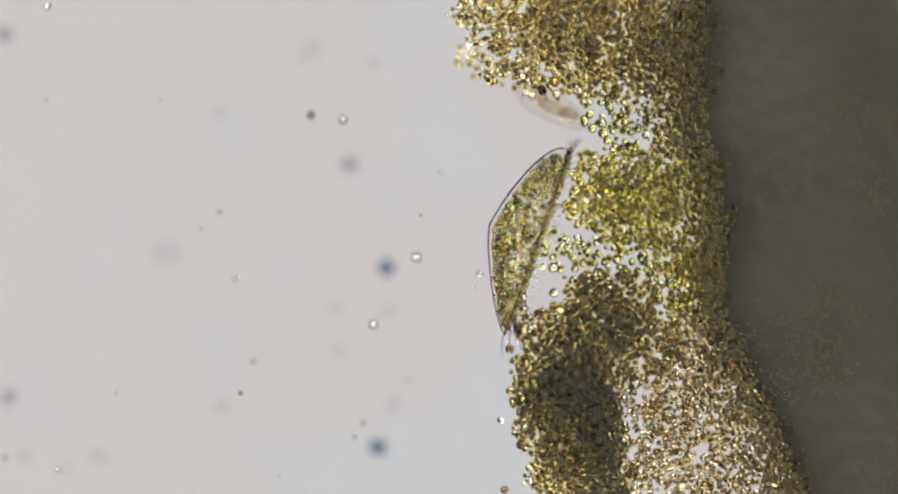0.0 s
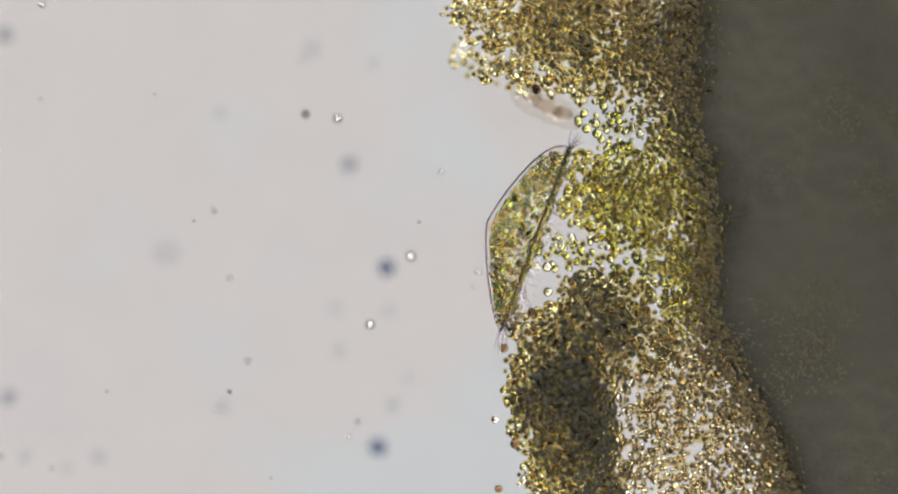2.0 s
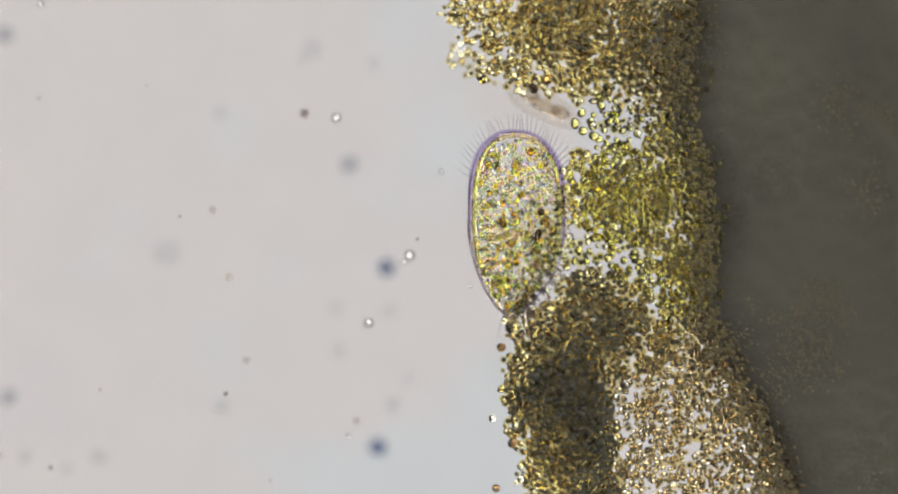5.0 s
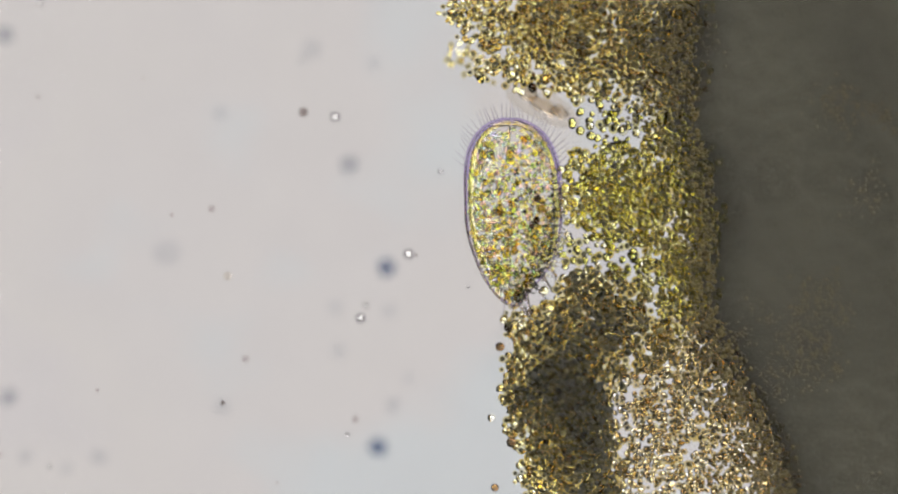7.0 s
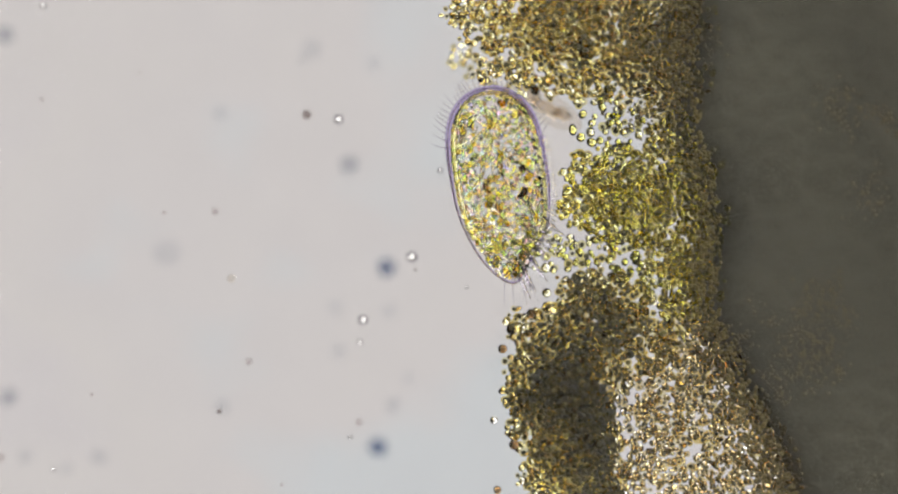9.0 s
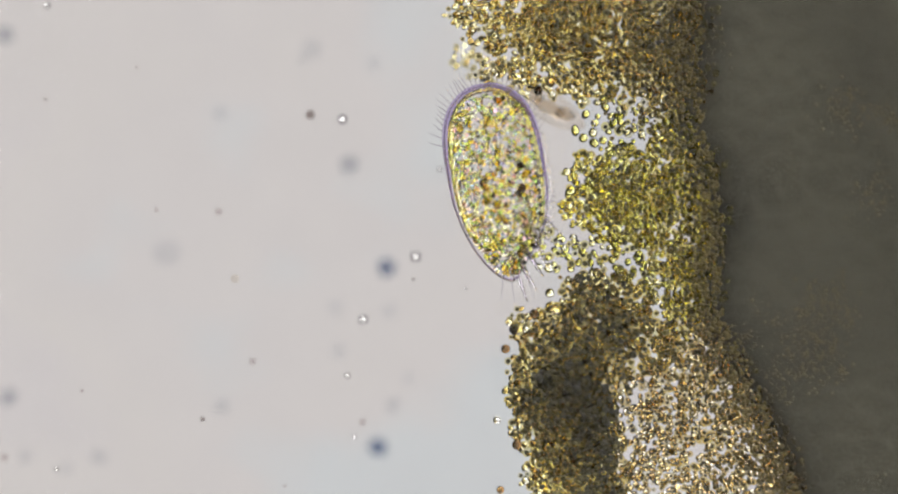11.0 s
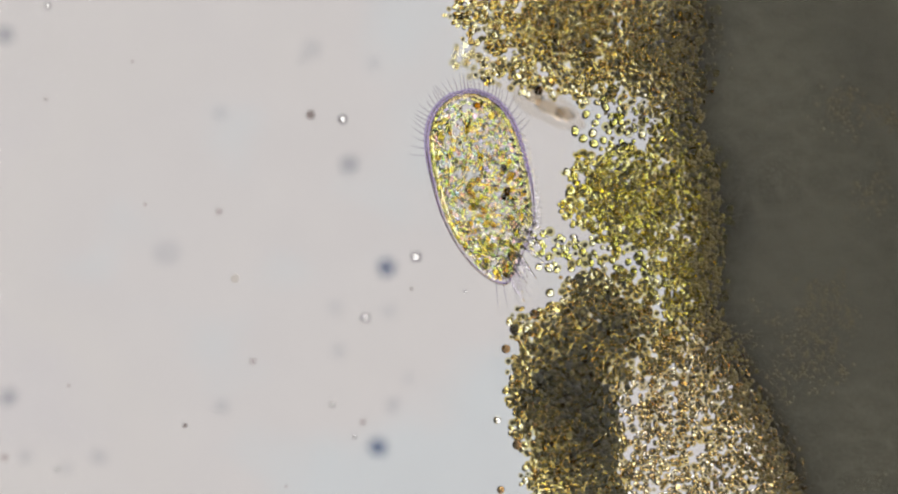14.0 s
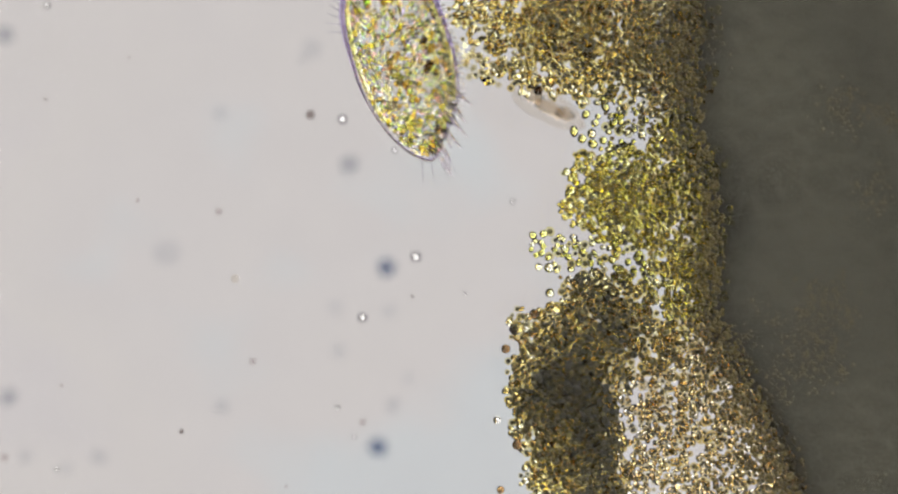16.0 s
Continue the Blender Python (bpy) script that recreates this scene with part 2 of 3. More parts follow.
def fill(lobes, rng, depth, level=0.0, size=1.0):
    """Cells packed in rounded lobes without overlap: rows of plan u, v, radius and number of layers."""
    kept, taken, gap = [], {}, CELL_R * size * 1.75
    for u, v, r, layers in lobes:
        n = int(layers * 0.66 * (r / U) ** 2 / (CELL_R * size) ** 2)
        a, q = rng.random(n) * 2 * math.pi, np.sqrt(rng.random(n))
        edge = 1 + 0.16 * np.sin(3 * a + u) + 0.12 * np.sin(7 * a + v) + 0.08 * np.sin(13 * a + r)
        c = at(u, v, level)
        half = depth * np.sqrt(np.clip(1.05 - q * q, 0.04, 1))
        z = (rng.random(n) * 2 - 1) * half - 0.1 + level
        for p in np.stack([c.x + r / U * edge * q * np.cos(a), c.y + r / U * edge * q * np.sin(a), z], 1).tolist():
            i, j, k = int(p[0] // gap), int(p[1] // gap), int(p[2] // gap)
            near = (o for x in (i - 1, i, i + 1) for y in (j - 1, j, j + 1) for w in (k - 1, k, k + 1) for o in taken.get((x, y, w), ()))
            if all((p[0] - o[0]) ** 2 + (p[1] - o[1]) ** 2 + (p[2] - o[2]) ** 2 > gap * gap for o in near):
                taken.setdefault((i, j, k), []).append(p)
                kept.append(p)
    return np.array(kept)


def clump(name, label, lobes, mat, seed, depth, singles, wall=None, ringed=0.0, core=1.0, level=0.0, size=1.0, deep=0.0, shade=0.5, fuller=1.0, group="clumps of algae"):
    """ringed and shade: the share of dark cored cells in the upper and in the lower half."""
    rng = np.random.default_rng(seed)
    pts = fill([(u, v, r, n * fuller) for u, v, r, n in lobes], rng, depth, level, size)
    home = Vector((*pts.mean(0)[:2], SLIDE_Z))
    root = tagged(new(name), label, "algae", group)
    root.location = home
    pts = pts - np.array(home)
    # the cells along the outer, open side are pieces of their own
    order = np.argsort(pts[:, 0] + 0.4 * rng.random(len(pts)))
    own, rest = order[:singles], order[singles:]
    s = CELL_R * size * (0.72 + 0.56 * rng.random(len(pts)))
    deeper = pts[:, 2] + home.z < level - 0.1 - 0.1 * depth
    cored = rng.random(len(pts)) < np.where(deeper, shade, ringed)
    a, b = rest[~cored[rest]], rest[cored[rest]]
    part("cell_mass", many_balls("cell_mass", pts[a], s[a], mat, rng), root, kind="stuff")
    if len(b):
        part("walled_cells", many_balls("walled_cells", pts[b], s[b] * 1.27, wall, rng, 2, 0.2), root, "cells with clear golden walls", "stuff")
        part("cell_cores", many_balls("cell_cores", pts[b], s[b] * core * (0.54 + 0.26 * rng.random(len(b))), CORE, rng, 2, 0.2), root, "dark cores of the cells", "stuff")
    if deep:  # thin-walled cells that hang deeper, out of the sharp layer
        low = rng.choice(order[len(pts) // 6:], int(len(pts) * deep), replace=False)
        z = level - 1.0 - 0.7 * rng.random(len(low))
        under = (pts[low] + np.array(home)) * ((DEPTH - z) / DEPTH)[:, None]
        under[:, 2] = z
        part("deep_cells", many_balls("deep_cells", under - np.array(home), s[low] * 1.6, DEEP_CELL, rng, 2, 0.3), root, "blurred golden cells deeper in the water", "stuff")
    kinds = [many_balls("cell", np.zeros((1, 3)), [1.0], mat, rng, 2, 0.5) for _ in range(4)]
    walls = [many_balls("cell", np.zeros((1, 3)), [1.27], wall or mat, rng, 2, 0.2) for _ in range(3)]
    cores = [many_balls("core", np.zeros((1, 3)), [core * (0.60 + 0.08 * k)], CORE, rng, 2, 0.2) for k in range(3)]
    for k, i in enumerate(own):
        ob = part("cell", walls[k % 3] if cored[i] else kinds[k % 4], root)
        ob.matrix_basis = Matrix.LocRotScale(pts[i], Euler(rng.random(3) * 6.28), Vector((s[i],) * 3))
        if cored[i]:
            part("core", cores[k % 3], ob)
    CLUMPS.append((root, home))
    return root


UPPER = [(815, 25, 30, 1.49), (865, 45, 48, 1.67), (875, 108, 36, 1.49), (925, 130, 34, 1.67), (935, 60, 58, 1.86), (990, 115, 58, 2.14), (1010, 30, 72, 2.6),
         (1040, 140, 38, 2.04), (1090, 60, 80, 2.0), (1120, 130, 52, 2.04), (1170, 50, 80, 2.2), (1190, 150, 60, 2.3), (1000, -40, 120, 2.4), (860, -30, 60, 1.86), (1240, 40, 60, 3.2), (1245, 150, 50, 3.2)]
GREEN = [(1060, 190, 42, 0.8), (1105, 215, 46, 0.8), (1085, 255, 42, 0.9), (968, 432, 36, 1.0), (1002, 445, 34, 1.0), (944, 428, 16, 1.0), (1125, 480, 34, 0.9), (1160, 530, 36, 0.9), (1060, 440, 34, 1.0), (1100, 456, 32, 1.1), (1035, 452, 26, 0.9)]
MIDDLE = [(1040, 300, 42, 2), (1035, 362, 44, 2.38), (1090, 310, 52, 2.25), (1085, 390, 48, 2.38), (1130, 360, 60, 2.38), (1160, 290, 50, 2.5), (1170, 420, 50, 1.88),
          (1195, 345, 45, 2.4), (1180, 490, 45, 1.5), (1200, 230, 50, 2.4), (1220, 440, 45, 2.4), (1200, 545, 38, 1.8), (1245, 280, 50, 3.4), (1250, 380, 50, 3.4), (1250, 500, 50, 3.4)]
LOWER = [(925, 690, 38, 2.04), (918, 742, 26, 1.88), (950, 775, 36, 2.22), (955, 848, 40, 2.04), (912, 640, 24, 1.7), (1030, 510, 42, 2.45), (1075, 505, 36, 2.35), (985, 565, 45, 2.56), (930, 572, 36, 2.12), (1050, 565, 55, 2.77), (1110, 550, 42, 2.35), (1000, 640, 62, 5.25),
         (945, 640, 45, 2.77), (960, 710, 55, 5.5), (1020, 710, 60, 5.5), (1000, 790, 60, 5), (975, 840, 42, 2.35), (1045, 835, 60, 2.77), (1080, 620, 50, 2.35), (1150, 600, 45, 2.12), (1060, 770, 40, 2.77)]
SPECKLED = [(1130, 690, 52, 1.45), (1190, 680, 58, 1.55), (1240, 720, 60, 1.7), (1180, 745, 52, 1.5), (1125, 740, 40, 1.4), (1285, 765, 50, 1.42), (1225, 640, 42, 1.85),
            (1305, 705, 40, 1.85), (1150, 830, 60, 2.4), (1250, 840, 60, 2.4), (1340, 820, 50, 2.42), (1400, 850, 60, 2.8), (1180, 620, 40, 2), (1250, 600, 50, 3.17), (1310, 650, 50, 3.17), (1370, 740, 50, 3.17), (1300, 640, 42, 3.6), (1350, 700, 42, 3.6), (1400, 770, 44, 3.6), (1445, 840, 46, 3.6)]
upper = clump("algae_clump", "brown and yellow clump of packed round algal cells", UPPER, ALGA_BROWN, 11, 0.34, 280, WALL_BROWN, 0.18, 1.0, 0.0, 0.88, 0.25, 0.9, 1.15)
clump("algae_clump", "loose pale green algal cells with gaps between", GREEN, ALGA_PALE, 12, 0.10, 200, WALL_YELLOW, 0.12)
middle = clump("algae_clump", "yellow-green clump of packed round algal cells", MIDDLE, ALGA_YELLOW, 13, 0.30, 280, WALL_YELLOW, 0.10, 0.9, 0.0, 0.88, 0.2, 0.6, 1.2)
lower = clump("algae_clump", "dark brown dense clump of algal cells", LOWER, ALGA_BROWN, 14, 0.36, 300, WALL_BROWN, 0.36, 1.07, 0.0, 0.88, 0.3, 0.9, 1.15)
clump("algae_clump", "beige speckled clump of scattered algal cells", SPECKLED, ALGA_BEIGE, 15, 0.16, 200, WALL_BEIGE, 0.45, 0.88, 0.0, 0.8, 0.1, 0.55)
clump("algae_clump", "blurred pale olive cells hanging under the clump", [(812, 92, 26, 1.3), (838, 112, 26, 1.4), (866, 122, 22, 1.2)], ALGA_BROWN, 16, 0.15, 60, WALL_BROWN, 0.5, 0.8, -2.2)


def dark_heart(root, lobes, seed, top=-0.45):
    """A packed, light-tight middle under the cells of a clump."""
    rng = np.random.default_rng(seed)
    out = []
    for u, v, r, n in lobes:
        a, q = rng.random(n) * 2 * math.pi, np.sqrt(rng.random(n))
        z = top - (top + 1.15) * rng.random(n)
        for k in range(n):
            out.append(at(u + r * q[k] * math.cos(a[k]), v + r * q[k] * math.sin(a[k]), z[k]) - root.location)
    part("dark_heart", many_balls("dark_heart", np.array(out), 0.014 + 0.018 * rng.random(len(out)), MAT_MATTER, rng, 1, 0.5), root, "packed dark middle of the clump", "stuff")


def algal_mat():
    """The thick, light-tight mat with an uneven front and a lumpy back."""
    nx, ny = 90, 150
    top, low = [], []
    for j in range(ny + 1):
        v = -130 + 1130 * j / ny
        base = 1236 + 14 * math.sin(v / 61.0 + 1.0) + 150 * (max(0.0, v - 530) / 330) ** 0.8
        base -= 34 / (1 + math.exp((v - 250) / 22.0))
        front = base + 34 * noise.noise(Vector((v / 30.0, 3, 0))) + 40 * noise.noise(Vector((v / 9.0, 7, 0)))
        for i in range(nx + 1):
            s = i / nx
            far = 1800 + 60 * math.sin(v / 90.0) + 70 * noise.noise(Vector((v / 60.0, 11, 0)))
            u = base + (far - base) * s + (front - base) * max(0.0, 1 - s * 6)
            frill = (abs(v - 430) / 550) ** 8
            p = at(u, v + frill * (70 * noise.noise(Vector((u / 60.0, 5, v / 300.0))) + 40 * math.sin(u / 75.0)))
            d = max(0.0, (u - base + 40) / 540)
            rise = min(1.0, s * 6) ** 0.5
            bumps = noise.noise(Vector((p.x * 1.6, p.y * 1.6, 0))) * 0.13 + noise.noise(Vector((p.x * 7, p.y * 7, 2))) * 0.05
            top.append((p.x, p.y, -0.45 + 0.35 * min(1.0, d * 5) + 1.1 * min(1.0, d * 1.6) + bumps))
            low.append((p.x, p.y, -0.55 + (SLIDE_Z + 0.55) * rise))
    verts = top + low
    n, w = len(top), nx + 1
    faces = []
    for j in range(ny):
        for i in range(nx):
            a = j * w + i
            faces += [(a, a + w, a + w + 1, a + 1), (n + a, n + a + 1, n + a + w + 1, n + a + w)]
    for j in range(ny):
        a, b = j * w, j * w + nx
        faces += [(a, n + a, n + a + w, a + w), (b, b + w, n + b + w, n + b)]
    for i in range(nx):
        a, b = i, ny * w + i
        faces += [(a, a + 1, n + a + 1, n + a), (b, n + b, n + b + 1, b + 1)]
    home = Vector((2.6, 0, SLIDE_Z))
    verts = [(x - home.x, y - home.y, z - home.z) for x, y, z in verts]
    root = tagged(new("algal_mat"), "thick dark olive mat of matted algae", "algae")
    root.location = home
    part("packed_matter", mesh_of("packed_matter", verts, faces, MAT_MATTER), root)
    rng = np.random.default_rng(5)
    t = np.array(top)
    tufts = [(at(u, v), r / U) for u, v, r in [(1459, 196, 42), (1464, 190, 34), (1512, 350, 34), (1375, 540, 60), (1295, 590, 50), (1440, 630, 60), (1256, 95, 50)]]
    patch = np.array([-0.38 + noise.noise(Vector((x * 1.1, y * 1.1, 9))) + 0.5 * noise.noise(Vector((x * 4, y * 4, 4)))
                      + sum(0.75 * math.exp(-((x - c.x) ** 2 + (y - c.y) ** 2) / r ** 2) for c, r in tufts) for x, y, _ in top])
    t = t[patch > rng.random(len(t)) * 1.1 + 0.02]
    keep = t[rng.integers(0, len(t), 2600)]
    keep[:, :2] += rng.normal(size=(len(keep), 2)) * 0.06
    keep[:, 2] += 0.004
    # cells that thin out from the mat's front into the clumps
    n = 5200
    v = -130 + 1130 * rng.random(n)
    u = 1256 + 150 * (np.maximum(0.0, v - 530) / 330) ** 0.8 - (1 + 1 / (1 + np.exp((v - 250) / 22.0)) + 0.7 / (1 + np.exp((560 - v) / 25.0))) * rng.gamma(1.5, 18.0, n) - 20 / (1 + np.exp((v - 250) / 22.0))
    u += 16 * np.exp(-((v - 430) / 120) ** 2)
    z = 0.32 - 1.5 * rng.random(n)
    k = (DEPTH - z) / DEPTH / U
    edge = np.stack([(u - 784) * k, (431 - v) * k, z], 1)
    part("cell_mass", many_balls("cell_mass", keep - np.array(home), CELL_R * (0.14 + 0.34 * rng.random(len(keep)) ** 2), MAT_CELL, rng, 1), root, kind="stuff")
    part("edge_cells", many_balls("edge_cells", edge - np.array(home), CELL_R * (0.35 + 0.45 * rng.random(n)), MAT_EDGE, rng, 1), root, kind="stuff")
    CLUMPS.append((root, home))


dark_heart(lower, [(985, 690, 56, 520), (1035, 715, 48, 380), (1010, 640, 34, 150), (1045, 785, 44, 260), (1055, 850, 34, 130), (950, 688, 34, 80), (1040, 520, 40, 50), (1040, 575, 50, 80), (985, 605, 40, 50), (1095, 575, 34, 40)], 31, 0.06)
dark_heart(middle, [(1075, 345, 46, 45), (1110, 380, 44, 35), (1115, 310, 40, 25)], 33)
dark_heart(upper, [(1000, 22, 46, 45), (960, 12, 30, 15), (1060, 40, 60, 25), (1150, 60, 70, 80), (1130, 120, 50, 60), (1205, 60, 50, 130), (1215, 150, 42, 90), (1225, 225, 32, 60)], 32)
algal_mat()

# ---- single cells beside the clumps ----
LOOSE = []


def loose_cell(u, v, r, mat, label, long=1.0, turn=0.0, path=None):
    root = tagged(new("algal_cell", lump("algal_cell", (r / U, r * long / U, r / U), mat, 3, 0.06, 1.5, u)), label, "alga", "single algal cells")
    root.location = at(u, v)
    LOOSE.append((root, u, v, turn, path, 0.0))


BESIDE = "single round brown algal cell beside the clump"
loose_cell(890, 609, 8, ALGA_DARK, BESIDE)
loose_cell(910, 776, 9, ALGA_DARK, BESIDE)
loose_cell(947, 158, 8, ALGA_DARK, BESIDE)
loose_cell(881, 855, 7, ALGA_DARK, BESIDE)
loose_cell(940, 548, 9, ALGA_DARK, BESIDE)
loose_cell(905, 575, 9, ALGA_DARK, BESIDE)
loose_cell(1003, 333, 7.5, ALGA_YELLOW, "oval green algal cell with a dark outline", 1.35, -55)
loose_cell(966, 467, 9, ALGA_PALE, "clear round algal cell with a bright middle")
loose_cell(967, 511, 8, ALGA_PALE, "clear round algal cell with a bright middle")
loose_cell(875, 733, 7, BEAD, "clear round cell floating beside the clump")
SHIFT = [(0.0, 0, 0), (3.0, 0, 3), (4.2, -1, 7), (7.0, -4, 8), (7.5, -8, 14), (8.0, -7, 15), (12.0, -9, 17), (16.0, -11, 18)]
loose_cell(1020, 211, 7, ALGA_PALE, "oblong pale green algal cell in open water", 1.5, 8, SHIFT)
loose_cell(1034, 224, 8, ALGA_PALE, "round pale green algal cell in open water", 1.0, 0, SHIFT)
loose_cell(1051, 215, 8, ALGA_PALE, "round pale green algal cell in open water", 1.1, 0, SHIFT)
loose_cell(1053, 233, 8, ALGA_PALE, "round pale green algal cell in open water", 1.2, 60, SHIFT)

husk = tagged(new("empty_husk", lump("empty_husk", (0.30, 0.12, 0.06), HUSK, 4, 0.25, 1.5, 3.0)), "pale crumpled empty husk beside the clump", "husk")
for x, y, long in ((0.03, 0.0, 0.13), (-0.12, 0.02, 0.08), (0.15, 0.02, 0.07)):
    part("fold", lump("fold", (long, 0.045, 0.04), HUSK_FOLD, 3, 0.5, 1.8, x), husk, "brownish crumpled fold").location = (x, y, 0.0)
LOOSE.append((husk, 962, 186, -30, None, -2.4))

# ---- beads and motes that float in the open water ----
FLOATS = []


def floater(name, label, category, u, v, r, mat, path=None, rough=0.03, z=-2.0):
    ob = tagged(new(name, lump(name, (r / U, r / U, r / U), mat, 4, rough, 2.0, u)), label, category, "specks in the water")
    # inner ball added to give the bead its bright middle
    if mat is BEAD_SHADE:
        part("core", lump("core", (r * 0.6 / U, r * 0.55 / U, r * 0.55 / U), BEAD, 4, 0.03, 2.0, u), ob, "clear core added for the bright middle")
    FLOATS.append((ob, u, v, path, z))


CLEAR = "clear round bead floating in the water"
BROWN = "small dark brown mote floating in the water"
floater("bead", CLEAR, "bead", 599, 209, 12, BEAD_SHADE)
floater("bead", CLEAR, "bead", 727, 449, 13, BEAD_SHADE)
floater("bead", CLEAR, "bead", 652, 567, 12, BEAD_SHADE, [(0, 652, 567), (1.5, 648, 567), (3.0, 644, 565), (4.0, 646, 565), (6.5, 633, 557), (7.0, 630, 555), (8.0, 635, 559), (9.0, 634, 558), (12.5, 636, 557), (14.0, 638, 555), (16.0, 633, 554)])
floater("bead", CLEAR, "bead", 830, 470, 8, BEAD_SHADE, [(0, 838, 478), (3.2, 825, 474), (3.5, 809, 466), (3.7, 798, 440), (4.0, 766, 433), (5.2, 700, 465), (6.5, 651, 513), (7.0, 639, 533), (8.0, 631, 576), (9.0, 628, 597), (11.5, 600, 669), (12.5, 589, 688), (14.0, 580, 706), (14.4, 590, 706), (14.6, 596, 706), (16.0, 589, 712)])
floater("bead", CLEAR, "bead", 890, 340, 7, BEAD_SHADE, [(0, 890, 335), (14.0, 890, 338), (14.5, 893, 345), (16.0, 895, 352)])
floater("bead", CLEAR, "bead", 740, 278, 7, BEAD_SHADE, [(0, 770, 300), (14.0, 765, 290), (14.5, 741, 278), (15.0, 715, 268), (16.0, 689, 262)])
floater("bead", CLEAR, "bead", 411, 487, 8, HUSK)
floater("bead", CLEAR, "bead", 810, 510, 4, BEAD_SHADE, [(0, 830, 500), (14.0, 812, 508), (16.0, 812, 512)])
floater("bead", CLEAR, "bead", 83, 10, 9, BEAD_SHADE)
floater("bead", CLEAR, "bead", 100, 820, 6, BEAD_SHADE)
floater("bead", CLEAR, "bead", 619, 764, 6, BEAD_SHADE)
floater("mote", BROWN, "mote", 543, 201, 9, MOTE, None, 0.15, -3.0)
floater("mote", BROWN, "mote", 383, 370, 7, MOTE_FAINT, None, 0.15, -3.0)
floater("mote", BROWN, "mote", 634, 738, 7, MOTE_FAINT, None, 0.15, -3.0)
floater("mote", BROWN, "mote", 442, 632, 7, MOTE_FAINT, None, 0.15, -3.0)
floater("mote", BROWN, "mote", 9, 800, 8, MOTE_FAINT, None, 0.15, -3.0)
floater("mote", BROWN, "mote", 80, 174, 4, MOTE_FAINT, None, 0.15, -3.0)
floater("mote", BROWN, "mote", 420, 686, 4.5, MOTE, [(0, 420, 686), (1.5, 405, 685), (3.5, 394, 680), (6.3, 395, 698), (7.0, 389, 703), (8.0, 387, 712), (9.0, 383, 718), (11.5, 346, 735), (12.5, 335, 740), (14.0, 323, 743), (16.0, 317, 753)])
floater("mote", BROWN, "mote", 203, 686, 3.5, MOTE_FAINT, [(0, 203, 686), (1.5, 190, 685), (3.5, 179, 680), (7.0, 170, 681), (9.0, 160, 689), (12.5, 130, 675), (14.5, 117, 673), (16.0, 107, 673)])
floater("mote", BROWN, "mote", 280, 173, 3, MOTE_FAINT, [(0, 280, 173), (1.5, 273, 167), (3.5, 262, 158), (7.0, 250, 137), (16.0, 225, 100)])
floater("mote", BROWN, "mote", 351, 399, 4, MOTE_FAINT, [(0, 351, 399), (1.5, 342, 388), (3.5, 326, 380), (7.0, 300, 375), (16.0, 240, 350)])
floater("mote", BROWN, "mote", 478, 834, 3.5, MOTE_FAINT, [(0, 488, 832), (1.5, 477, 834), (3.5, 468, 836), (7.0, 484, 843), (16.0, 500, 850)])
floater("mote", BROWN, "mote", 720, 508, 3, MOTE, [(0, 735, 376), (3.5, 730, 400), (9.0, 725, 470), (14.5, 718, 507), (16.0, 720, 517)])

# ---- dust lying on the lamp window, far out of focus ----
for u, v, r, strong in [(675, 467, 15, 2), (610, 287, 16, 1), (660, 781, 16, 2), (15, 693, 15, 1), (8, 61, 16, 1), (586, 536, 13, 0), (592, 613, 14, 0), (680, 543, 13, 0), (686, 707, 14, 0),
                        (173, 798, 14, 0), (385, 198, 14, 0), (292, 440, 24, 0), (545, 85, 18, 0), (528, 105, 9, 0), (652, 110, 11, 0), (387, 710, 14, 0), (713, 660, 10, 0), (115, 818, 11, 0), (45, 797, 10, 0)]:
    z = LAMP_Z + 0.03
    p = at(u, v, z)
    k = (DEPTH - LAMP_Z) / DEPTH / U
    ob = new("dust_grain", lump("dust_grain", (r * k, r * k, 0.025), (DUST_FAINT, DUST_MID, DUST)[strong], 3, 0.2, 1.3, u))
    ob.location = p
    tagged(ob, "blurred blue-grey dust grain on the lamp glass" if strong else "faint blurred grey dust grain on the lamp glass", "dust", "dust on the lamp glass")


# ---- the ciliate ----
LONG, WIDE, BACK, BELLY = 1.37, 0.68, 0.35, 0.045
BEATS = []


def girth(s):
    """Half width, back and belly at s: -1 at the tail, 1 at the head."""
    a = abs(s)
    w = WIDE / 2 * ((1 - a ** 3.6) ** 0.5 if s > 0 else (1 - a ** 1.75) ** 0.58)
    flat = min(1.0, max(0.0, (0.4 - s) / 0.8))  # the belly is flatter towards the tail
    return w, BACK * (1 - a ** 1.2) ** (0.5 if s > 0 else 0.8), BELLY * (1 - a ** 6) ** 0.5 * (1 - 0.3 * flat * flat * (3 - 2 * flat))


def across(s, c):
    """The place x at c, -1 to 1 over the body's width; the tail is cut slanting on the side of the walking bristles."""
    return girth(s)[0] * c * (1 - 0.62 * max(0.0, (-s - 0.45) / 0.55) ** 1.6 if c > 0 else 1.0)


